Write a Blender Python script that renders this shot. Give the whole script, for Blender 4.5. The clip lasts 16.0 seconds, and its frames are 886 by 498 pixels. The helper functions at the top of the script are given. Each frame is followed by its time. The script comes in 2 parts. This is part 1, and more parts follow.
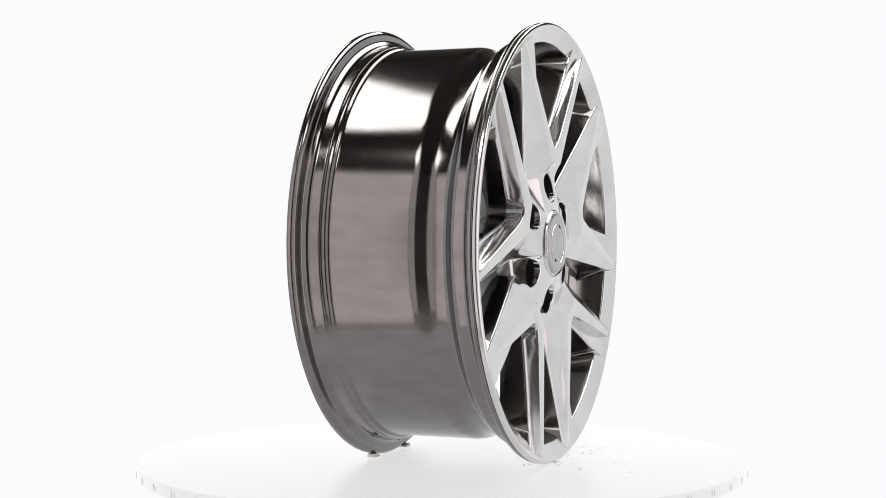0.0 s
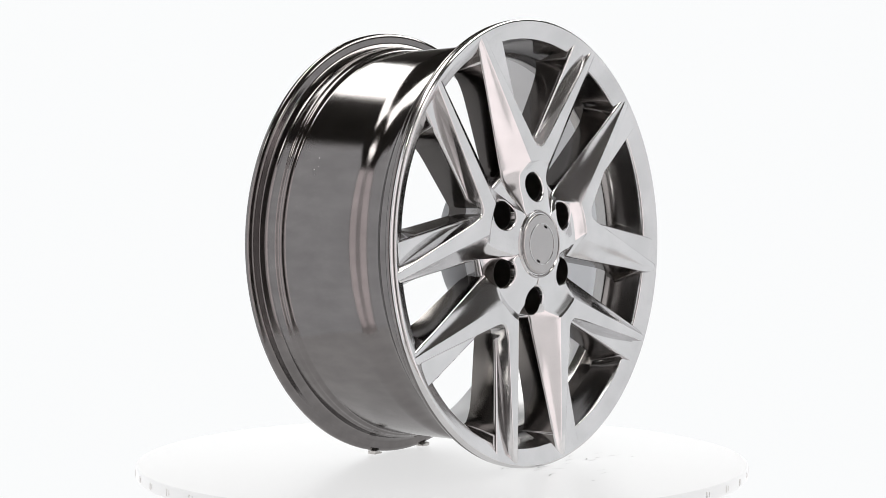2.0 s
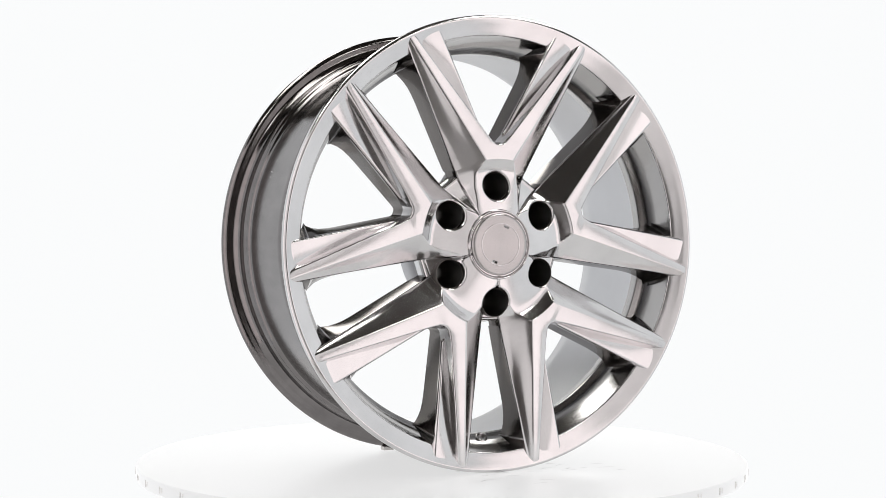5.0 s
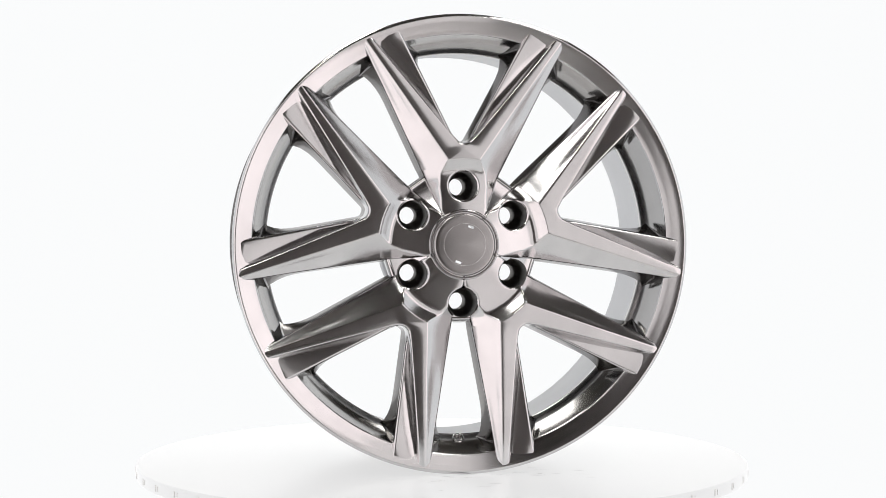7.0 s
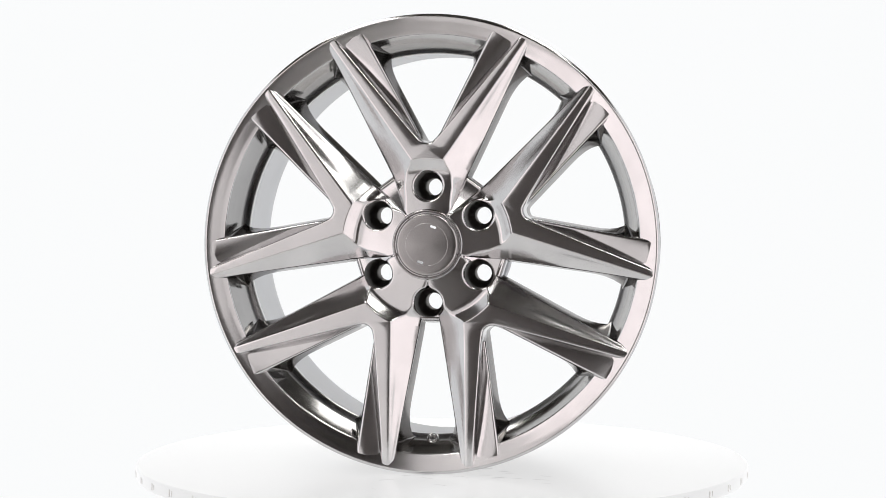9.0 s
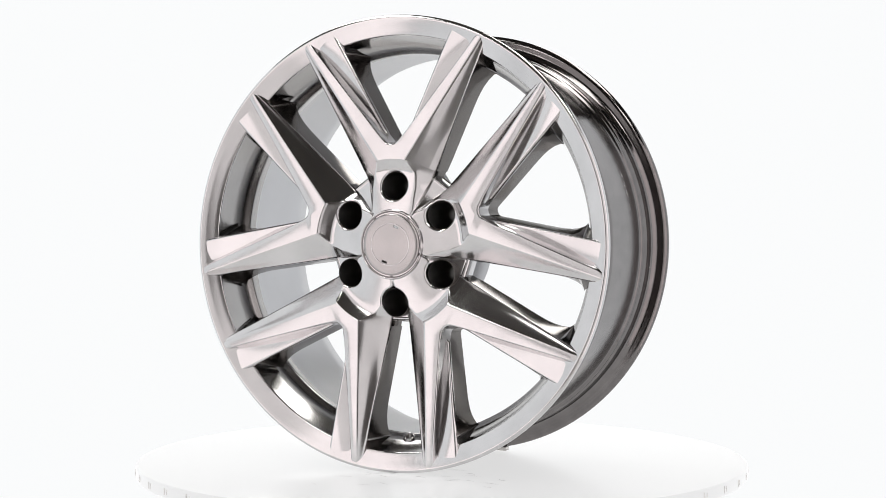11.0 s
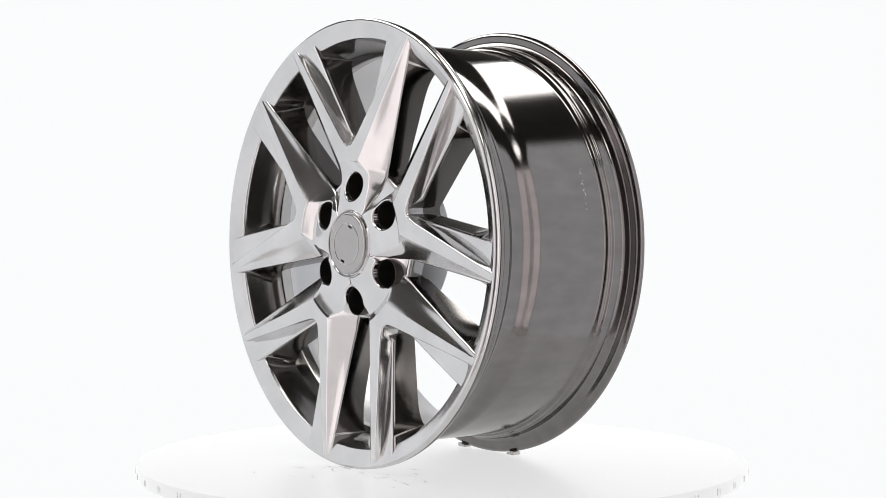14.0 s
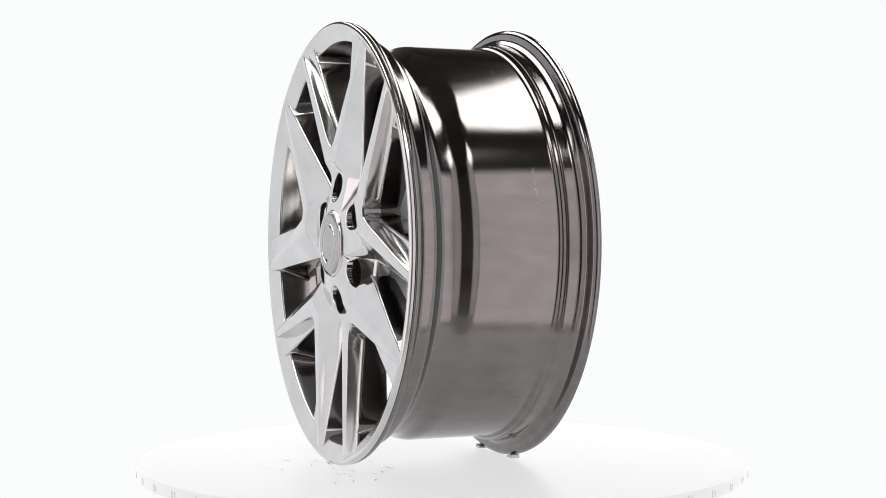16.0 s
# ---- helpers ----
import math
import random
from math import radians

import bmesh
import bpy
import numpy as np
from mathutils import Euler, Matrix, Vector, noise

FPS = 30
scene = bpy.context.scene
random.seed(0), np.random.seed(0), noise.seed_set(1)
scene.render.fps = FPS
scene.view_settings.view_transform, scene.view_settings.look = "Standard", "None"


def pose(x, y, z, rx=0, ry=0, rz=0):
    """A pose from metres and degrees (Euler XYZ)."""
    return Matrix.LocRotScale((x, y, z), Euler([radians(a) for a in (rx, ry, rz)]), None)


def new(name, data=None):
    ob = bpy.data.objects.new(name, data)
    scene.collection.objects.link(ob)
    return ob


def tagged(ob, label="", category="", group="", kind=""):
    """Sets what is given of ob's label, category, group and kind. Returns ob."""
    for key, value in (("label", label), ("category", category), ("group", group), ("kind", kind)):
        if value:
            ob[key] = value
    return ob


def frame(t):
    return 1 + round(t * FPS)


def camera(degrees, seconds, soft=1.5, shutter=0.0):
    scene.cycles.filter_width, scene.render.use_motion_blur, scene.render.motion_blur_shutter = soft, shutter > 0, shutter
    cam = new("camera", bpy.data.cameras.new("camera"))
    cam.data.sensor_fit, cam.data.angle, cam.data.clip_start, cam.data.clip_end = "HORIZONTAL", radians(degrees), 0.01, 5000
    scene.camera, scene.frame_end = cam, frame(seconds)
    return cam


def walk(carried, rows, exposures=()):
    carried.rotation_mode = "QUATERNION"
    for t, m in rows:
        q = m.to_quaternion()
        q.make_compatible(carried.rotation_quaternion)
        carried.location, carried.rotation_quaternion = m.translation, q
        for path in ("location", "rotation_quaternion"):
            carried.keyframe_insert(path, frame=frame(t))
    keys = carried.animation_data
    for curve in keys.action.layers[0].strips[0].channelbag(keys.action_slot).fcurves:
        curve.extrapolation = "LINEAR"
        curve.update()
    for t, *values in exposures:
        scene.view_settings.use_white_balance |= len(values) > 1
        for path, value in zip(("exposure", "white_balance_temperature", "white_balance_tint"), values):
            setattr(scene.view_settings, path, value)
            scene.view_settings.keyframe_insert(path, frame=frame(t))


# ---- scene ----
# ---- camera: it stands still, level with the hub ----
HUB = 0.2732                      # height of the wheel's axle above the turntable
cam = camera(32.05, 16.0, soft=0.5)
EYE = pose(0.0014, -1.9774, HUB + 0.0238, 90 - 0.91, 0, 0)
walk(cam, [(0.0, EYE), (16.0, EYE)])

# ---- world and lights ----
world = bpy.data.worlds.new("studio_world")
scene.world = world
world.use_nodes = True
world.node_tree.nodes["Background"].inputs[0].default_value = (0.9, 0.95, 1.0, 1)
world.node_tree.nodes["Background"].inputs[1].default_value = 0.05
scene.view_settings.exposure = 0.0


# ---- materials ----
def material(name):
    m = bpy.data.materials.new(name)
    m.use_nodes = True
    return m, m.node_tree.nodes, m.node_tree.links, m.node_tree.nodes["Principled BSDF"]


def metal(name, colour, rough, var=0.06, scale=25.0, bump=0.0, stretch=(1, 1, 1)):
    """Lacquered dark-chrome alloy: metal with cloudy tint, uneven polish and fine brushing."""
    m, n, l, b = material(name)
    b.inputs["Metallic"].default_value = 1.0
    tc = n.new("ShaderNodeTexCoord")
    mp = n.new("ShaderNodeMapping")
    mp.inputs["Scale"].default_value = stretch
    l.new(tc.outputs["Object"], mp.inputs[0])
    cloud = n.new("ShaderNodeTexNoise")
    cloud.inputs["Scale"].default_value = scale
    cloud.inputs["Detail"].default_value = 6
    l.new(mp.outputs[0], cloud.inputs["Vector"])
    fine = n.new("ShaderNodeTexNoise")
    fine.inputs["Scale"].default_value = scale * 30
    fine.inputs["Detail"].default_value = 3
    l.new(mp.outputs[0], fine.inputs["Vector"])
    ramp = n.new("ShaderNodeMapRange")
    ramp.inputs["From Min"].default_value, ramp.inputs["From Max"].default_value = 0.3, 0.7
    ramp.inputs["To Min"].default_value, ramp.inputs["To Max"].default_value = 1 - var, 1 + var
    l.new(cloud.outputs["Fac"], ramp.inputs["Value"])
    mul = n.new("ShaderNodeVectorMath")
    mul.operation = "SCALE"
    mul.inputs[0].default_value = colour
    l.new(ramp.outputs[0], mul.inputs["Scale"])
    l.new(mul.outputs[0], b.inputs["Base Color"])
    rr = n.new("ShaderNodeMapRange")
    rr.inputs["To Min"].default_value, rr.inputs["To Max"].default_value = rough * 0.9, rough * 1.1
    l.new(fine.outputs["Fac"], rr.inputs["Value"])
    l.new(rr.outputs[0], b.inputs["Roughness"])
    if bump:
        bp = n.new("ShaderNodeBump")
        bp.inputs["Strength"].default_value = bump
        bp.inputs["Distance"].default_value = 0.0004
        l.new(fine.outputs["Fac"], bp.inputs["Height"])
        l.new(bp.outputs[0], b.inputs["Normal"])
    return m


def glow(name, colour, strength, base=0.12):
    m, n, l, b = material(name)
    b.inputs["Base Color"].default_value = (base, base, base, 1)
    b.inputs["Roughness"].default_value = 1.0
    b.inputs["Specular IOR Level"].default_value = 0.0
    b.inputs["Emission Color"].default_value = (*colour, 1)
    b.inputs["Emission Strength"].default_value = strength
    return m


def matte(name, colour, rough=0.6, var=0.03, scale=12.0):
    m, n, l, b = material(name)
    tc = n.new("ShaderNodeTexCoord")
    cloud = n.new("ShaderNodeTexNoise")
    cloud.inputs["Scale"].default_value = scale
    cloud.inputs["Detail"].default_value = 8
    l.new(tc.outputs["Object"], cloud.inputs["Vector"])
    ramp = n.new("ShaderNodeMapRange")
    ramp.inputs["From Min"].default_value, ramp.inputs["From Max"].default_value = 0.3, 0.7
    ramp.inputs["To Min"].default_value, ramp.inputs["To Max"].default_value = 1 - var, 1 + var
    l.new(cloud.outputs["Fac"], ramp.inputs["Value"])
    mul = n.new("ShaderNodeVectorMath")
    mul.operation = "SCALE"
    mul.inputs[0].default_value = colour
    l.new(ramp.outputs[0], mul.inputs["Scale"])
    l.new(mul.outputs[0], b.inputs["Base Color"])
    b.inputs["Roughness"].default_value = rough
    return m


FACE = metal("dark_chrome_face", (0.66, 0.65, 0.65), 0.15, 0.07, 18, 0.015)
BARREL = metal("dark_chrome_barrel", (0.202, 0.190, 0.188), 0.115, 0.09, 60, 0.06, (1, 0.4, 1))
# Same chrome as the face, darkened to stand for shade inside the spoke openings.
POCKET = metal("shaded_chrome_pocket", (0.165, 0.154, 0.147), 0.15, 0.08, 20, 0.02)
WELL = metal("dark_chrome_well", (0.39, 0.38, 0.373), 0.16, 0.08, 14)
INNER = metal("silver_lacquer_inside", (0.54, 0.54, 0.552), 0.38, 0.05, 10, 0.03)
BORE = metal("dark_bore", (0.11, 0.10, 0.092), 0.42, 0.1, 60)
CAP = metal("brushed_cap", (0.44, 0.425, 0.42), 0.24, 0.03, 30)


def turned_finish(m, amount, rotation=0.0):
    """The fine grooves of lathe work round the axle."""
    nodes = m.node_tree.nodes
    tangent = nodes.new("ShaderNodeTangent")
    tangent.direction_type, tangent.axis = "RADIAL", "Y"
    m.node_tree.links.new(tangent.outputs[0], nodes["Principled BSDF"].inputs["Tangent"])
    nodes["Principled BSDF"].inputs["Anisotropic"].default_value = amount
    nodes["Principled BSDF"].inputs["Anisotropic Rotation"].default_value = rotation


turned_finish(CAP, 0.75)
turned_finish(BARREL, 0.5, 0.25)
STEEL = metal("bright_steel", (0.7, 0.7, 0.7), 0.15)
WHITE_MARK = matte("white_enamel", (0.85, 0.85, 0.85), 0.4)
# Low base colour plus added glow keeps the top white and the wheel's shadow faint.
TABLE = matte("white_acrylic_added_glow", (0.12, 0.12, 0.12), 0.35, 0.015, 6)
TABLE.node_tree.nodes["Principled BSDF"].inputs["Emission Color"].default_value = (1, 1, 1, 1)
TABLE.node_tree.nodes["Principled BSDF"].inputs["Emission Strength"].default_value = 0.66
MARK = matte("bare_scratch", (0.75, 0.73, 0.72), 0.5)
PALE = matte("pale_grey_print", (0.8, 0.8, 0.78), 0.7)
SCUFF = matte("grey_scuff", (0.55, 0.55, 0.54), 0.8)
STAND = matte("white_painted_steel", (0.8, 0.8, 0.8), 0.5)
CLEAR = matte("milky_acrylic", (0.75, 0.73, 0.70), 0.25)
FLOOR = matte("studio_floor_paint", (0.74, 0.72, 0.71), 0.6)
DARK = matte("black_cloth", (0.17, 0.155, 0.14), 0.9)
GREY = matte("warm_grey_curtain", (0.40, 0.372, 0.361), 0.9)
# The backdrop glows by itself, in place of lamps shining on it.
BACK = glow("self_glowing_backdrop", (0.975, 0.985, 0.99), 0.968, 0.02)
SIDE = glow("side_diffuser", (0.955, 0.975, 1.0), 0.83)
PINK = glow("front_diffuser", (1.0, 0.91, 0.915), 1.32)
SOFT = glow("soft_front_diffuser", (1.0, 0.945, 0.945), 0.78)
OVERHEAD = glow("overhead_diffuser", (1.0, 0.99, 0.96), 6.0)


# ---- building helpers ----
def part(name, bm, mat, parent=None, label="", smooth=None):
    """Links a bmesh as one mesh object, under a thing or part where one is given."""
    me = bpy.data.meshes.new(name)
    bm.to_mesh(me)
    bm.free()
    me.materials.append(mat)
    ob = new(name, me)
    if parent is not None:
        ob.parent = parent
    if label:
        tagged(ob, label)
    if smooth is not None:
        shade(me, smooth)
    return ob


def shade(me, degrees):
    """Smooth shading that keeps edges sharper than the angle."""
    bm = bmesh.new()
    bm.from_mesh(me)
    for f in bm.faces:
        f.smooth = True
    for e in bm.edges:
        e.smooth = not (len(e.link_faces) == 2 and e.calc_face_angle(0) > radians(degrees))
    bm.to_mesh(me)
    bm.free()


def lathe(profile, steps=192, close=True):
    """A body turned round the y axis from (radius, y) pairs; closed profiles give a solid ring."""
    bm = bmesh.new()
    rings = []
    for r, y in profile:
        rings.append([bm.verts.new((r * math.sin(2 * math.pi * k / steps), y, r * math.cos(2 * math.pi * k / steps)))
                      for k in range(steps)] if r > 1e-6 else [bm.verts.new((0, y, 0))] * steps)
    pairs = list(zip(rings, rings[1:])) + ([(rings[-1], rings[0])] if close else [])
    for a, b in pairs:
        for k in range(steps):
            j = (k + 1) % steps
            quad = []
            for v in (a[k], a[j], b[j], b[k]):
                if v not in quad:
                    quad.append(v)
            if len(quad) > 2:
                bm.faces.new(quad)
    bmesh.ops.recalc_face_normals(bm, faces=bm.faces)
    return bm


def box(sx, sy, sz, bevel=0.0, at=(0, 0, 0)):
    bm = bmesh.new()
    bmesh.ops.create_cube(bm, size=1, matrix=Matrix.Translation(at) @ Matrix.Diagonal((sx, sy, sz, 1)))
    if bevel:
        bmesh.ops.bevel(bm, geom=bm.edges[:], offset=bevel, segments=3, profile=0.5, affect="EDGES")
    return bm


def rounded(points, seg=5):
    """A profile of (r, y, fillet radius) turned into one with rounded corners."""
    out = []
    n = len(points)
    for i, (x, y, rad) in enumerate(points):
        if rad <= 0:
            out.append((x, y))
            continue
        p = Vector((x, y))
        a, b = Vector(points[i - 1][:2]) - p, Vector(points[(i + 1) % n][:2]) - p
        cut = min(rad, a.length * 0.45, b.length * 0.45)
        p0, p1 = p + a.normalized() * cut, p + b.normalized() * cut
        for k in range(seg + 1):
            s = k / seg
            q = p0 * (1 - s) ** 2 + p * 2 * s * (1 - s) + p1 * s ** 2
            out.append((q.x, q.y))
    return out


def baked(ob):
    """Replaces an object's mesh by its own with the modifiers worked in."""
    bpy.context.view_layer.update()
    me = bpy.data.meshes.new_from_object(ob.evaluated_get(bpy.context.evaluated_depsgraph_get()))
    old = ob.data
    ob.modifiers.clear()
    ob.data = me
    bpy.data.meshes.remove(old)


def carve(ob, cutter):
    mod = ob.modifiers.new("cut", "BOOLEAN")
    mod.operation, mod.solver, mod.object = "DIFFERENCE", "MANIFOLD", cutter
    baked(ob)


def keep_largest(me):
    """Drops the crumbs that a cut leaves beside the main body."""
    bm = bmesh.new()
    bm.from_mesh(me)
    left, bodies = set(bm.verts), []
    while left:
        todo = [left.pop()]
        body = set(todo)
        while todo:
            for e in todo.pop().link_edges:
                for v in e.verts:
                    if v not in body:
                        body.add(v)
                        todo.append(v)
        left -= body
        bodies.append(body)
    bodies.sort(key=len)
    bmesh.ops.delete(bm, geom=[v for body in bodies[:-1] for v in body], context="VERTS")
    bm.to_mesh(me)
    bm.free()


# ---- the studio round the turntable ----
# white backdrop, its brightness put in as emission
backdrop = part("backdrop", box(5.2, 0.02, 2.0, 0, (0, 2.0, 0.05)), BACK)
tagged(backdrop, "seamless white studio backdrop with its own even glow", "backdrop", kind="structure")
floor = part("floor", box(7, 8, 0.04, 0, (0, -1.0, -0.92)), FLOOR)
tagged(floor, "pale grey painted studio floor under the turntable", "floor", kind="structure")
ceiling = part("ceiling", box(7, 8, 0.04, 0, (0, -1.0, 3.2)), DARK)
tagged(ceiling, "dark cloth-covered studio ceiling", "ceiling", kind="structure")
# Unseen walls: the sides keep reflections dark, wall_back shuts out stray world light.
for nm, sx, sy, x, y in (("wall_front", 6.9, 0.04, 0, -4.0), ("wall_back", 6.9, 0.04, 0, 2.9), ("wall_left", 0.04, 8, -3.5, -1.0), ("wall_right", 0.04, 8, 3.5, -1.0)):
    w = part(nm, box(sx, sy, 4.1, 0, (x, y, 1.15)), GREY if nm == "wall_front" else DARK)
    tagged(w, "studio wall hung with warm grey curtain" if nm == "wall_front" else "unseen dark wall added round the studio", "wall", kind="structure")


def light_panel(width, height, mat, m, label):
    """A diffuser panel in a slim frame on two feet; its lit side is -y."""
    root = new("light_panel")
    root.matrix_world = m
    part("diffuser", box(width, 0.012, height, 0, (0, 0, height / 2)), mat, root)
    for s in (-1, 1):
        part("frame_post", box(0.025, 0.03, height + 0.05, 0.004, (s * (width / 2 + 0.0145), 0, height / 2)), STAND, root)
    for z in (-0.0145, height + 0.0145):
        part("frame_rail", box(width, 0.03, 0.025, 0.004, (0, 0, z)), STAND, root)
    return tagged(root, label, "light panel", "studio light panels")


for s in (-1, 1):
    light_panel(2.58, 2.2, SIDE, pose(s * 1.25, 0.63, -0.86, 0, 0, -s * 90), "tall white diffuser panel beside the turntable")
    light_panel(0.54, 2.1, PINK, pose(s * 1.035, -0.915, -0.86, 0, 0, -s * 135), "tall warm white diffuser panel in front of the turntable")
    light_panel(0.52, 2.6, SOFT, pose(s * 0.69, -1.42, -0.86, 0, 0, -s * 155), "tall soft pinkish diffuser panel near the camera")


def softbox(m, length, label):
    half = length / 2
    root = new("softbox")
    root.matrix_world = m
    part("diffuser", box(0.37, length, 0.012, 0, (0, 0, 0)), OVERHEAD, root, "glowing white diffuser cloth")
    for s in (-1, 1):
        part("rim", box(0.03, length + 0.06, 0.06, 0.004, (s * 0.2005, 0, 0.02)), DARK, root)
        part("rim", box(0.37, 0.03, 0.06, 0.004, (0, s * (half + 0.0155), 0.02)), DARK, root)
    bm = bmesh.new()
    foot = [bm.verts.new((x, y, 0.05)) for x, y in ((-0.2, -half - 0.01), (0.2, -half - 0.01), (0.2, half + 0.01), (-0.2, half + 0.01))]
    head = [bm.verts.new((x, y, 0.35)) for x, y in ((-0.1, -0.1), (0.1, -0.1), (0.1, 0.1), (-0.1, 0.1))]
    bm.faces.new(head)
    bm.faces.new(foot[::-1])
    for k in range(4):
        bm.faces.new((foot[k], foot[(k + 1) % 4], head[(k + 1) % 4], head[k]))
    part("housing", bm, DARK, root, "black fabric housing")
    part("hanger", box(0.03, 0.03, 1.28, 0, (0, 0, 0.99)), STAND, root)
    return tagged(root, label, "softbox", "overhead softboxes")


for s in (-1, 1):
    softbox(pose(s * 0.57, 0.56, 1.55), 1.98, "long black overhead softbox with glowing white front")
    softbox(pose(s * 0.70, -1.05, 1.55), 0.36, "short black overhead softbox with glowing white front")

# ---- turntable ----
turntable = new("turntable")
tagged(turntable, "round white acrylic turntable with added glow on a white pedestal", "turntable")
UP = pose(0, 0, 0, -90, 0, 0)
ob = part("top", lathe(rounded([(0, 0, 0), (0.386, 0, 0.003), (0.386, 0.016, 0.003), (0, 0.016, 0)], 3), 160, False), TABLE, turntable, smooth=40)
ob.data.transform(UP)
ob = part("pedestal", lathe([(0, 0.0165), (0.06, 0.0165), (0.055, 0.5), (0.12, 0.8), (0.16, 0.88), (0.16, 0.9), (0, 0.9)], 64, False), STAND, turntable, smooth=40)
ob.data.transform(UP)
tick_mesh = None
for k in range(48):
    a = k * 7.5
    for w, h, da in ((0.0022, 0.008, 0), (0.0012, 0.006, 0.9)):
        if tick_mesh is None:
            ob = part("graduation_bar", box(0.0022, 0.0006, 0.008, 0), PALE, turntable)
            tick_mesh = ob.data
        else:
            ob = new("graduation_bar", tick_mesh)
            ob.parent = turntable
        ob.matrix_basis = pose(0.3862 * math.sin(radians(a + da)), -0.3862 * math.cos(radians(a + da)), -0.008, 0, 0, a + da) @ Matrix.Diagonal((w / 0.0022, 1, h / 0.008, 1))
rng = random.Random(5)
for k in range(26):
    # short scuffs left by wheels, gathered where the front flange stands
    x, y, a, n = rng.gauss(0.03, 0.055), rng.gauss(-0.165, 0.03), rng.uniform(-0.5, 0.5), rng.uniform(0.005, 0.026)
    bm = bmesh.new()
    w = rng.uniform(0.0002, 0.0006)
    c = rng.uniform(-0.2, 0.2)
    top = [bm.verts.new((n * (q / 4 - 0.5), c * n * (1 - (q / 2 - 1) ** 2) + w * (1 - (q / 2 - 1) ** 2), 0.0003)) for q in range(5)]
    low = [bm.verts.new((n * (q / 4 - 0.5), c * n * (1 - (q / 2 - 1) ** 2) - w * (1 - (q / 2 - 1) ** 2) - 0.0001, 0.0003)) for q in range(5)]
    for q in range(4):
        bm.faces.new((low[q], low[q + 1], top[q + 1], top[q]))
    bmesh.ops.solidify(bm, geom=bm.faces[:], thickness=0.0003)
    ob = part("scuff", bm, SCUFF, turntable)
    ob.matrix_basis = pose(x, y, 0.0, 0, 0, math.degrees(a))

# ---- the wheel ----
# Its own space: x across, y along the axle to the rear, z up, origin on the turntable's axis below the hub.
PX = 0.0006685                    # unit of the face drawing
OFF = Vector((0.0043, 0, HUB))    # hub centre
FRONT = -0.1525                   # y of the flat front plane of the spokes
wheel = new("alloy_wheel")
tagged(wheel, "dark chrome alloy car wheel with five split spokes and no tyre", "wheel rim")


def centred(ob):
    ob.location = OFF
    return ob


rim = rounded([
    (0.2500, -0.1410, 0.0012), (0.2702, -0.1470, 0.0022), (0.2732, -0.1445, 0.0015), (0.2720, -0.1390, 0.003),
    (0.2546, -0.1310, 0.004), (0.2534, -0.1130, 0.006), (0.2402, -0.1030, 0.007), (0.2404, -0.0805, 0.007),
    (0.2470, -0.0650, 0.007), (0.2470, 0.0400, 0.003), (0.2505, 0.0435, 0.003), (0.2510, 0.0475, 0.002), (0.2530, 0.0500, 0.002),
    (0.2540, 0.0640, 0.003), (0.2600, 0.0700, 0.002), (0.2690, 0.0715, 0.003), (0.2732, 0.0760, 0.002), (0.2725, 0.0818, 0.002),
    (0.2665, 0.0822, 0.002), (0.2620, 0.0770, 0.003), (0.2540, 0.0760, 0.003), (0.2520, 0.0700, 0.002), (0.2440, 0.0400, 0.004), (0.2435, -0.0640, 0.010), (0.2375, -0.0800, 0.010),
    (0.2375, -0.1040, 0.004), (0.2440, -0.1100, 0.004)], 5)
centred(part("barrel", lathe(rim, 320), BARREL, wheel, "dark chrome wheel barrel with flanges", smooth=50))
barrel = wheel.children[0]
rng = random.Random(11)
for a, y, r, spread, count in ((73, 0.014, 0.24715, 2.2, 16), (96.5, 0.0632, 0.25415, 1.2, 7), (33, 0.0074, 0.24715, 0.4, 2), (292, 0.006, 0.24715, 1.5, 4)):
    for k in range(count):
        b, v, n = a + rng.gauss(0, spread), y + rng.gauss(0, 0.0015), rng.uniform(0.0004, 0.0022)
        ob = part("scratch", box(n, 0.0003 + n * 0.15, 0.0002, 0), MARK, barrel)
        ob.matrix_basis = pose(0, v, 0, 0, b, 0) @ pose(0, 0, r, 0, 0, rng.uniform(20, 110))
lip = rounded([(0.2492, -0.1415, 0.0006), (0.2500, -0.1435, 0.0012), (0.2590, -0.1480, 0.004), (0.2697, -0.1536, 0.0014), (0.2731, -0.1510, 0.0020), (0.2733, -0.1470, 0), (0.2704, -0.1475, 0), (0.2510, -0.1415, 0), (0.2495, -0.1405, 0)], 4)
centred(part("lip", lathe(lip, 320), FACE, wheel, "polished face of the outer flange", smooth=50))
well = rounded([(0.2498, -0.1420, 0.0005), (0.2476, -0.1310, 0.006), (0.2440, -0.1170, 0.006), (0.2390, -0.1050, 0.006), (0.2316, -0.0965, 0.002), (0.2340, -0.0800, 0.004), (0.2374, -0.0780, 0.001),
                (0.2376, -0.0795, 0), (0.2376, -0.1035, 0.003), (0.2442, -0.1102, 0.002), (0.2500, -0.1418, 0)], 6)
centred(part("front_well", lathe(well, 320), WELL, wheel, "dark chrome inner wall behind the spokes", smooth=50))
inner = rounded([(0.2373, -0.0795, 0.001), (0.2395, -0.0700, 0.010), (0.2405, 0.0380, 0.01), (0.2510, 0.0730, 0.003), (0.2530, 0.0762, 0.001), (0.2534, 0.0760, 0), (0.2436, 0.0402, 0), (0.2431, -0.0640, 0)], 4)
centred(part("inner_barrel", lathe(inner, 320), INNER, wheel, "silver lacquered inside of the barrel", smooth=50))


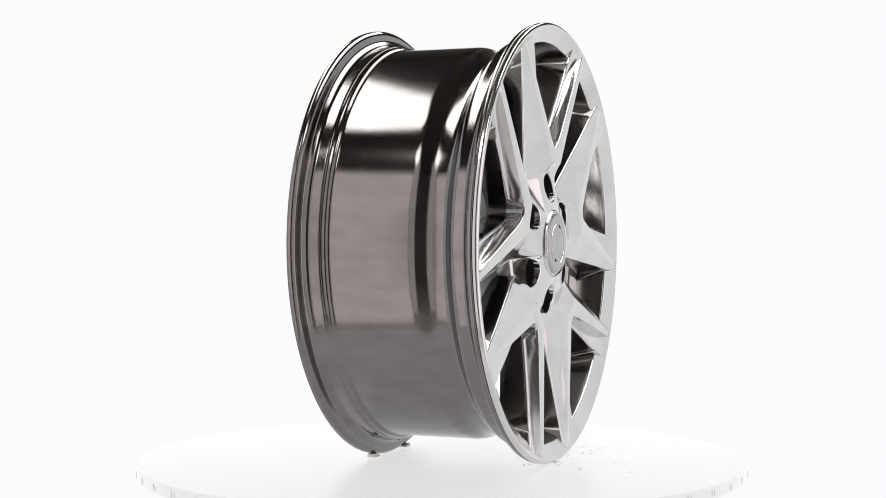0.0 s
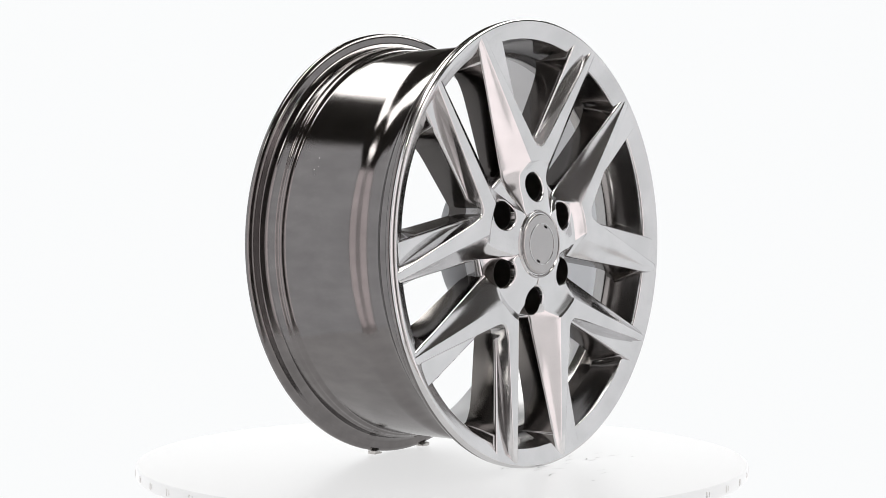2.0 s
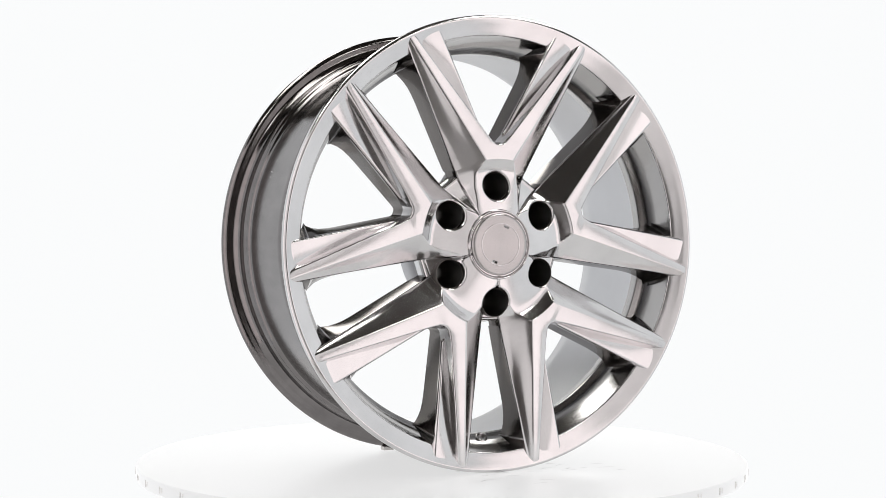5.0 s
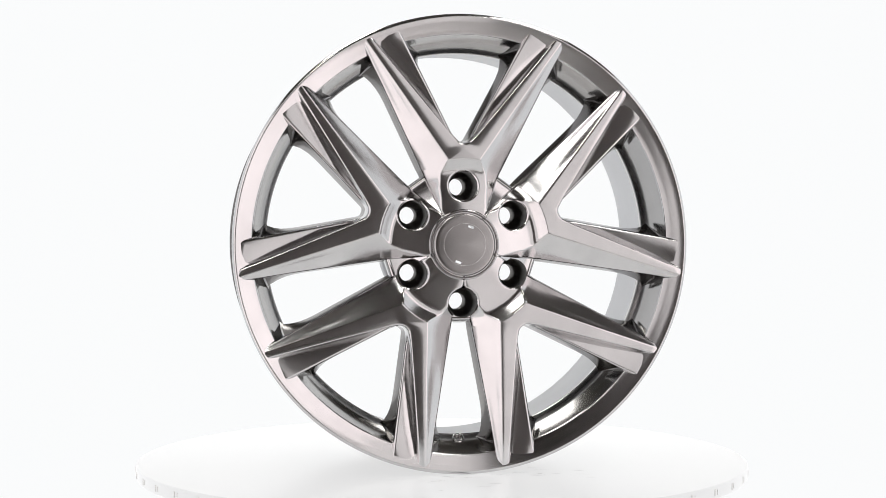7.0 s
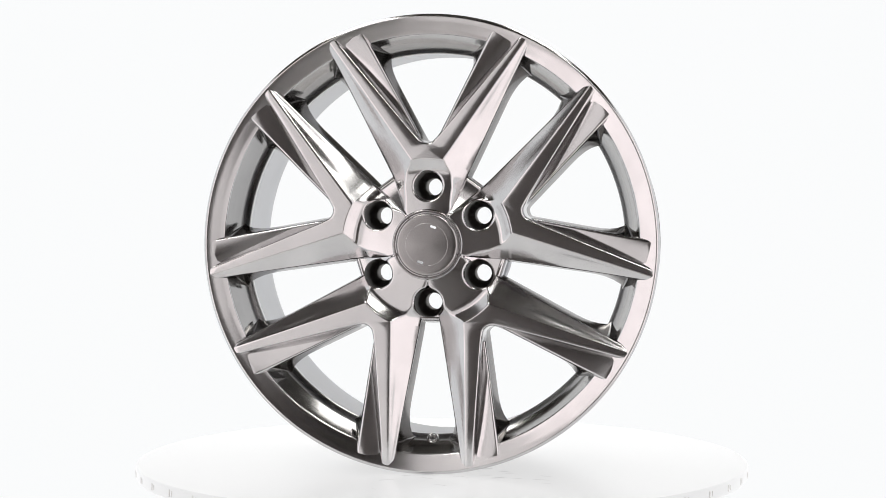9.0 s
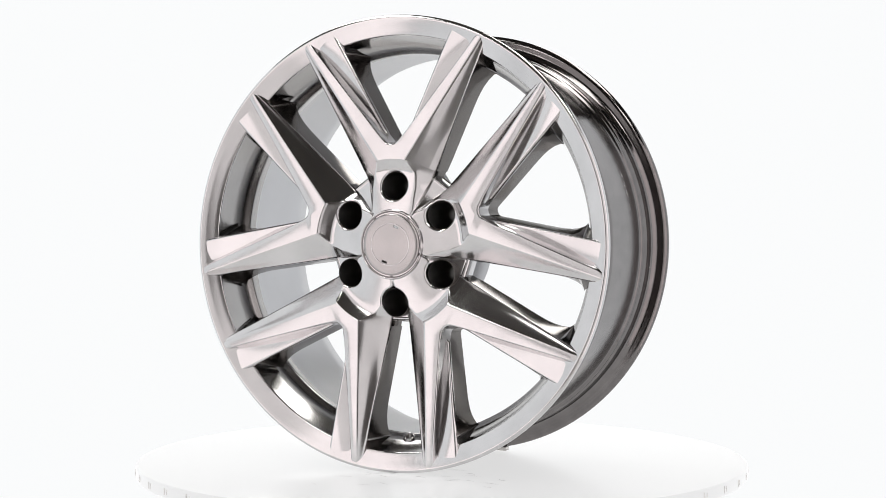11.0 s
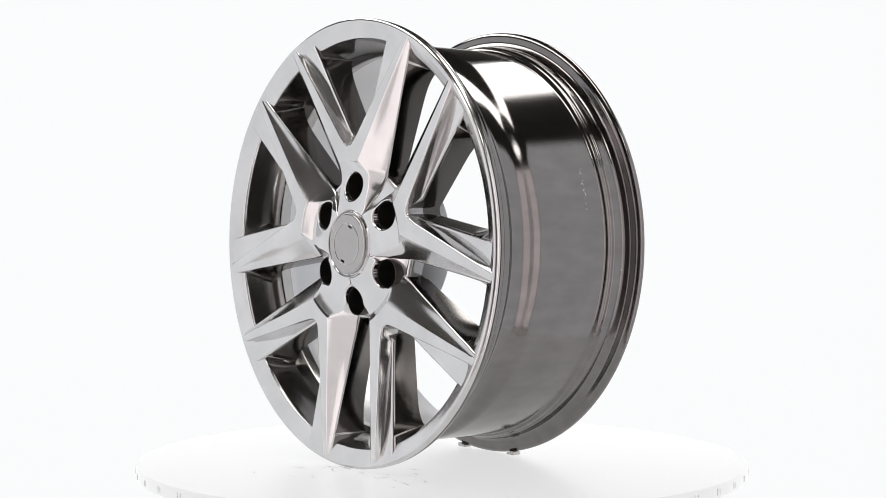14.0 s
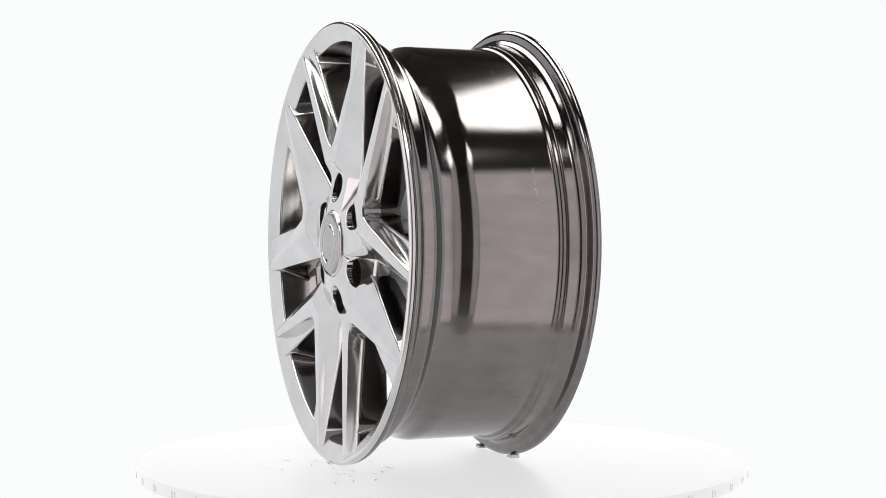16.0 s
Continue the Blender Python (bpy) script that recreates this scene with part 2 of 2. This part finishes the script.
def spoke_bm():
    """One V of two arms, symmetric about the z axis, lofted in stations from the hub to the lip."""
    def n2v(u, v):
        """From the axis of the narrow window to that of the V."""
        a = radians(36) - math.atan2(u, v)
        r = math.hypot(u, v)
        return r * math.sin(a), r * math.cos(a)

    def on(p, q, s):
        return tuple(a + (b - a) * s for a, b in zip(p, q))

    def inside(x, z, most=352):
        r = math.hypot(x, z)
        k = min(1, most / r)
        return x * k, z * k

    ridge0, ridge1 = (27.7, 150.5), n2v(69.5, 398)
    m0, m1 = (15.5, 186), n2v(80, 393)
    e0, e1 = (15.5, 186), n2v(127.5, 380.5)

    def side(foot, depth, ridge, w):
        """The narrow-window side: back, foot of the facet, three points of its hollow, ridge."""
        f1, f2, f3 = on(ridge, foot, 0.25), on(ridge, foot, 0.5), on(ridge, foot, 0.75)
        bend = min(1, w / 0.5)
        bend = bend * bend * (3 - 2 * bend)
        flare = 20 * min(1, max(0, (w - 0.45) / 0.36)) ** 3
        back = inside(foot[0] + 4.5 + flare, foot[1] - flare * 0.4)
        return [(*back, 50 - 8 * w), (*foot, depth), (*f3, depth * (0.75 + 0.08 * bend)), (*f2, depth * (0.5 + 0.11 * bend)), (*f1, depth * (0.25 + 0.085 * bend)), (*ridge, 0)]

    rows = []
    # from the seam with the foot to the notch: the V side is the mirror plane
    for u, v, d, ridge, vz in ((18.57, 148, 24.6, ridge0, 169), (20.36, 158, 24.15, on(ridge0, ridge1, 0.04), 178)):
        far = 8.5 if vz > 170 else 0
        rows.append(side(n2v(u, v), d, ridge, 0)
                    + [(0, vz, 0), (0, vz + far * 0.3, 3), (0, vz + far * 0.42, 10), (0, vz + far * 0.55, 18), (0, vz + far * 0.65, 24), (0, vz + far, 48)])
    # the rounded notch, then the straight arm
    for s, vx, vz, bx, bz in ((0.03, 6.5, 179.2, 4.5, 187), (0.05, 11.5, 181.8, 7.5, 188.6), (0.07, 15.5, 186, 9.5, 191.5)):
        rows.append(side(n2v(*on((20, 156), (63, 396), s)), 24.5 - 21.5 * s, on(ridge0, ridge1, 0.04 + s * 0.6), 0)
                    + [(vx, vz, 0.3)] + [(*on((vx, vz), (bx, bz), f), d) for f, d in ((0.3, 3), (0.42, 10), (0.55, 18), (0.65, 24), (1, 48))])
    for k in range(1, 17):
        w = k / 16
        s = 0.07 + 0.93 * w
        mx, mz = on(m0, m1, w)
        ex, ez = on(e0, e1, w)
        g = min(1, w * 2.5)
        gx, gz = on((mx, mz), (ex, ez), min(0.4, 4.5 / (49 * w)))
        hx, hz = on((mx, mz), (ex, ez), min(0.6, 9.5 / (49 * w)))
        top = 19 - 17.2 * w ** 0.85
        lean = 6.4 * w * (1 - 0.88 * max(0, (w - 0.55) / 0.45) ** 2)
        flare = 22 * min(1, max(0, (w - 0.45) / 0.36)) ** 3
        back = inside(ex - 6.5 - flare, ez + 4.5)
        rows.append(side(n2v(*on((20, 156), (63, 396), s)), 24.5 - 22.2 * s, on(ridge0, ridge1, 0.082 + 0.918 * w), w)
                    + [(mx, mz, 0.3), (gx, gz, max(4 * (1 - w) + 3, top + lean + 1.2 * g)), (hx, hz, max(1.6, top + lean)), (ex, ez, max(1.5, top)), (*inside(ex - 2.8, ez + 1.8, 400), max(1.5, top) + 3), (*back, 48 - 6 * w)])
    bm = bmesh.new()
    for hand in (1, -1):
        grid = [[bm.verts.new((hand * x * PX, FRONT + d * 0.001, z * PX)) for x, z, d in row] for row in rows]
        n = len(grid[0])
        for a, b in zip(grid, grid[1:]):
            for k in range(n):
                j = (k + 1) % n
                f = bm.faces.new((a[k], a[j], b[j], b[k]) if hand > 0 else (b[k], b[j], a[j], a[k]))
                # side walls get the shaded copy of the chrome
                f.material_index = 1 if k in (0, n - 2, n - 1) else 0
        bm.faces.new(grid[-1])
    bmesh.ops.remove_doubles(bm, verts=bm.verts, dist=1e-5)
    inner = [f for f in bm.faces if all(abs(v.co.x) < 1e-6 for v in f.verts)]
    bmesh.ops.delete(bm, geom=inner, context="FACES")
    bmesh.ops.recalc_face_normals(bm, faces=bm.faces)
    sharp = [e for e in bm.edges if len(e.link_faces) == 2 and e.is_convex and e.calc_face_angle(0) > radians(24) and max(v.co.z for v in e.verts) > 126 * PX
             and min(v.co.y for v in e.verts) < FRONT + 0.030]
    bmesh.ops.bevel(bm, geom=sharp, offset=0.0016, offset_type="OFFSET", segments=3, profile=0.5, affect="EDGES", clamp_overlap=False, material=0)
    bmesh.ops.triangulate(bm, faces=[f for f in bm.faces if len(f.verts) > 4])
    bmesh.ops.recalc_face_normals(bm, faces=bm.faces)
    return bm


def edge_depth(out):
    """How deep a foot's edge lies along the channel between two spokes."""
    rise = min(1, max(0, (out - 60) / 89))
    return 24.6 * (1 - (1 - rise) ** 1.72)


def web_bm():
    """The floor of the channel between two spokes, from the cap to a small lip at the window's end."""
    bm = bmesh.new()
    n, m = 52, 10
    top, low = [], []
    for i in range(n + 1):
        v = 70 + 70 * i / n
        half = max(0.15, 0.245 * (v - 72.5)) + 2.2
        d = edge_depth(v) + 0.6 + 4.0 * max(0, (v - 72) / 66)
        d -= 1.6 * max(0, 1 - abs(v - 134) / 3.0)
        d += 5.0 * max(0, (v - 137) / 3) ** 2
        for rows, deep in ((top, d), (low, 46)):
            rows.append([bm.verts.new((half * j / m * PX, FRONT + deep * 0.001, v * PX)) for j in range(-m, m + 1)])
    for g in (top, low):
        for p, q in zip(g, g[1:]):
            for j in range(2 * m):
                bm.faces.new((p[j], p[j + 1], q[j + 1], q[j]))
    for k in (0, -1):
        for j in range(2 * m):
            bm.faces.new((top[k][j], top[k][j + 1], low[k][j + 1], low[k][j]))
        for i in range(n):
            bm.faces.new((top[i][k], top[i + 1][k], low[i + 1][k], low[i][k]))
    bmesh.ops.recalc_face_normals(bm, faces=bm.faces)
    return bm


def foot_bm(turned):
    """The foot of a spoke, from the cap to the seam: flat top, flanks down to the channels and a round hollow with the bolt holes."""
    def most(a, b, k):
        k *= min(1, max(a, b, 0) / 2)
        return 0.5 * (a + b + math.sqrt((a - b) ** 2 + k * k))

    def depth(x, z):
        out, side = math.hypot(x, z), abs(math.degrees(math.atan2(x, z)))
        # the round hollow of the bolt circle: a dome from the cap, then a wall up to the spokes
        dome = 1.6 + 0.145 * max(0, out - 58)
        wall = (152.5 - out) * 0.58
        hollow = max(0, 0.5 * (dome + wall - math.sqrt((dome - wall) ** 2 + 20.0)) + 0.53) if wall > 0 else 0
        # the flanks climb steeply from the channel between two spokes; near the arms they are the arms' facets
        end = 36 - math.degrees(math.atan2(max(0.15, 0.245 * (out * 0.992 - 72.5)), out))
        flank = edge_depth(out) - 0.86 * radians(end - side) * out * PX * 1000
        away = min(1.4, max(0, (abs(x) - 27.7) * 0.8175 - (z - 150.5) * 0.576) / 47.5)
        s = min(1, max(0, (out - 108) / 41))
        flank += (24.5 * away - flank) * s * s * (3 - 2 * s)
        d = most(flank, hollow, 1.3)
        # rounded edge along the channel
        d += 2.0 * min(1, max(0, 3.2 - radians(end - side) * out) / 3.2) ** 2
        # rounded rims of the bolt holes
        for k in range(6):
            a = radians(60 * k - turned)
            near = math.hypot(x - BOLT / PX * math.sin(a), z - BOLT / PX * math.cos(a))
            if near < 29.5:
                d += 1.6 * ((29.5 - near) / 3.5) ** 2 if near > 26 else 1.6
        return d

    def valley(v):
        u = max(0.15, 0.245 * (v - 72.5))
        a, r = radians(36) - math.atan2(u, v), math.hypot(u, v)
        return Vector((r * math.sin(a), r * math.cos(a)))

    n, m = 124, 76
    seam = [(0.0, Vector((0, 169))), (0.40, Vector((27.7, 150.5))), (1.0, valley(148))]
    bm = bmesh.new()
    top, low = [], []
    for i in range(n + 1):
        t = i / n
        ends = valley(44).lerp(valley(148), t)
        shift = valley(44 + 104 * t) - ends
        row, under = [], []
        for j in range(-m, m + 1):
            k = abs(j) / m
            a = radians(36) * k
            inner = Vector((44 * math.sin(a), 44 * math.cos(a)))
            (k0, p0), (k1, p1) = seam[0:2] if k <= 0.40 else seam[1:3]
            p = inner.lerp(p0.lerp(p1, (k - k0) / (k1 - k0)), t) + shift * k ** 3
            x, z = math.copysign(p.x, j), p.y
            row.append(bm.verts.new((x * PX, FRONT + depth(x, z) * 0.001, z * PX)))
            x += math.copysign(4.5 * t * k ** 6, j)
            under.append(bm.verts.new((x * PX, FRONT + 0.047, z * PX)))
        top.append(row)
        low.append(under)
    for g in (top, low):
        for p, q in zip(g, g[1:]):
            for j in range(2 * m):
                bm.faces.new((p[j], p[j + 1], q[j + 1], q[j]))
    for k in (0, -1):
        for j in range(2 * m):
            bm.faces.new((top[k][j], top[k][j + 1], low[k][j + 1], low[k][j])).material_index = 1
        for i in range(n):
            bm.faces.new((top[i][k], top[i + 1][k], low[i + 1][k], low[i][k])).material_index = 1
    bmesh.ops.recalc_face_normals(bm, faces=bm.faces)
    return bm


def join_bm(parts):
    bm = bmesh.new()
    for p, m in parts:
        me = bpy.data.meshes.new("tmp")
        p.to_mesh(me)
        p.free()
        me.transform(m)
        bm.from_mesh(me)
        bpy.data.meshes.remove(me)
    return bm


BOLT = 0.06985
bolts = [(BOLT * math.sin(radians(60 * k)), BOLT * math.cos(radians(60 * k))) for k in range(6)]
hole_cut = part("cut", join_bm([(lathe([(0, -0.2), (0.0178, -0.2), (0.0172, -0.1), (0.0172, -0.02), (0, -0.02)], 48, False),
                                 Matrix.Translation((x, 0, z))) for x, z in bolts]), BORE)
arms = part("cut", spoke_bm(), FACE)
shade(arms.data, 28)
for k in range(5):
    turn = Matrix.Rotation(radians(72 * k), 4, "Y")
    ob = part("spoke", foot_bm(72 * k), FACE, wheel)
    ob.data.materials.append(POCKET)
    ob.data.transform(turn)
    carve(ob, hole_cut)
    shade(ob.data, 40)
    extra = arms.data.copy()
    extra.transform(turn)
    both = bmesh.new()
    both.from_mesh(ob.data)
    both.from_mesh(extra)
    both.to_mesh(ob.data)
    both.free()
    bpy.data.meshes.remove(extra)
    centred(ob)
    ob = part("web", web_bm(), FACE, wheel)
    ob.data.transform(Matrix.Rotation(radians(72 * k + 36), 4, "Y"))
    carve(ob, hole_cut)
    keep_largest(ob.data)
    shade(ob.data, 35)
    centred(ob)
bpy.data.objects.remove(arms)


hub = part("hub", lathe(rounded([(0.0300, -0.1488, 0), (0.0440, -0.1488, 0.003), (0.0500, -0.1380, 0.004), (0.0600, -0.1230, 0.004), (0.0780, -0.1200, 0.003),
                                 (0.0790, -0.1150, 0.003), (0.0795, -0.1000, 0.002), (0.0300, -0.1000, 0)], 4), 180), FACE, wheel)
carve(hub, hole_cut)
shade(hub.data, 40)
centred(hub)
bpy.data.objects.remove(hole_cut)
bm = lathe([(0.0171, -0.1390), (0.0171, -0.1050), (0.0105, -0.0960), (0.0105, -0.0690), (0.0190, -0.0690), (0.0190, -0.1000), (0.0173, -0.1030), (0.0176, -0.1390)], 48)
seat_mesh = None
for x, z in bolts:
    if seat_mesh is None:
        ob = part("bolt_seat", bm, BORE, wheel, "dark bolt hole seat", smooth=40)
        seat_mesh = ob.data
    else:
        ob = new("bolt_seat", seat_mesh)
        ob.parent = wheel
        tagged(ob, "dark bolt hole seat")
    ob.location = OFF + Vector((x, 0, z))

cap = centred(part("centre_cap", lathe(rounded([(0, -0.1546, 0), (0.0310, -0.1544, 0), (0.0335, -0.1543, 0), (0.0352, -0.1540, 0.001), (0.0372, -0.1520, 0.001), (0.0372, -0.1400, 0), (0.0340, -0.1400, 0), (0.0340, -0.1525, 0.001),
                                                 (0, -0.1530, 0)], 4), 128, False), CAP, wheel, "brushed dark chrome centre cap with two slots"))
slot_cut = part("cut", join_bm([(box(0.0072, 0.02, 0.0028, 0), Matrix.Translation((g * 0.0077, -0.154, g * 0.0208)) @ Matrix.Rotation(radians(20), 4, "Y")) for g in (1, -1)]), BORE)
slot_cut.location = OFF
carve(cap, slot_cut)
bpy.data.objects.remove(slot_cut)
shade(cap.data, 35)
ring = part("cap_ring", lathe(rounded([(0.0376, -0.1495, 0.001), (0.0406, -0.1534, 0.0012), (0.0424, -0.1490, 0.001), (0.0424, -0.1380, 0), (0.0376, -0.1380, 0)], 3), 128), FACE, cap, "polished ring", smooth=35)
part("engraved_line", lathe([(0.0247, -0.1547), (0.0249, -0.1551), (0.0252, -0.1551), (0.0254, -0.1547)], 96), STEEL, cap)
# the mounting pad behind the hub, scalloped between the bolts
bm = bmesh.new()
rings = []
for y, shrink in ((-0.1270, 0.0155), (-0.1010, 0), (-0.0690, 0), (-0.0680, 0.001)):
    rings.append([bm.verts.new(((0.0955 - shrink - 0.010 * max(0, math.cos(radians(k * 3 * 6 + 180))) ** 2) * math.sin(radians(k * 3)), y,
                                (0.0955 - shrink - 0.010 * max(0, math.cos(radians(k * 3 * 6 + 180))) ** 2) * math.cos(radians(k * 3)))) for k in range(120)])
core = [bm.verts.new((0.03 * math.sin(radians(k * 3)), -0.0680, 0.03 * math.cos(radians(k * 3)))) for k in range(120)]
rings.append(core)
rings.append([bm.verts.new((0.03 * math.sin(radians(k * 3)), -0.1000, 0.03 * math.cos(radians(k * 3)))) for k in range(120)])
for p, q in zip(rings, rings[1:] + rings[:1]):
    for k in range(120):
        bm.faces.new((p[k], p[(k + 1) % 120], q[(k + 1) % 120], q[k]))
bmesh.ops.recalc_face_normals(bm, faces=bm.faces)
pad = part("mounting_pad", bm, INNER, wheel, "silver mounting pad behind the hub")
cutter = part("cut", join_bm([(lathe([(0, -0.2), (0.0185, -0.2), (0.0185, 0.0), (0, 0.0)], 32, False), Matrix.Translation((x, 0, z))) for x, z in bolts]), BORE)
carve(pad, cutter)
bpy.data.objects.remove(cutter)
shade(pad.data, 35)
centred(pad)

# valve hole in the lower inner wall
valve = part("valve_hole", lathe(rounded([(0.0042, -0.0026, 0.0008), (0.0072, -0.0026, 0.0012), (0.0078, 0.0030, 0), (0.0040, 0.0030, 0)], 3), 40), STEEL, wheel, "bright rimmed valve hole", smooth=40)
valve.matrix_basis = Matrix.Translation(OFF + Vector((0, -0.1030, -0.2372))) @ Matrix.Rotation(radians(-46), 4, "X")
plug = part("thread", lathe([(0, 0.0012), (0.0041, 0.0012), (0.0041, 0.0040), (0, 0.0040)], 24, False), BORE, valve, smooth=40)


def chock(x, turn):
    """A small milky acrylic wedge that keeps the wheel from rolling."""
    bm = bmesh.new()
    prof = [(-0.007, 0.0), (0.007, 0.0), (0.007, 0.0048), (0.002, 0.0048), (-0.007, 0.0024)]
    sides = [[bm.verts.new((px, y, pz)) for px, pz in prof] for y in (-0.006, 0.006)]
    for k in range(5):
        bm.faces.new((sides[0][k], sides[0][(k + 1) % 5], sides[1][(k + 1) % 5], sides[1][k]))
    bm.faces.new(sides[0])
    bm.faces.new(sides[1])
    bmesh.ops.recalc_face_normals(bm, faces=bm.faces)
    bmesh.ops.bevel(bm, geom=bm.edges[:], offset=0.0006, segments=2, profile=0.5, affect="EDGES")
    ob = part("chock", bm, CLEAR)
    tagged(ob, "small milky acrylic wedge under the rear flange", "chock", "wheel chocks")
    return ob, pose(x, 0.0762, 0.0004, 0, 0, turn)


chocks = [chock(0.0043 + 0.048, 0), chock(0.0043 - 0.048, 180)]


# ---- what moves: the turntable carries the wheel round ----
def motions():
    rows = []
    for k in range(33):
        t = k * 0.5
        rows.append((t, pose(0, 0, 0, 0, 0, -8.4252 * (t - 8.0176))))
    walk(wheel, rows)
    walk(turntable, rows)
    for ob, m in chocks:
        walk(ob, [(t, p @ m) for t, p in rows])


motions()
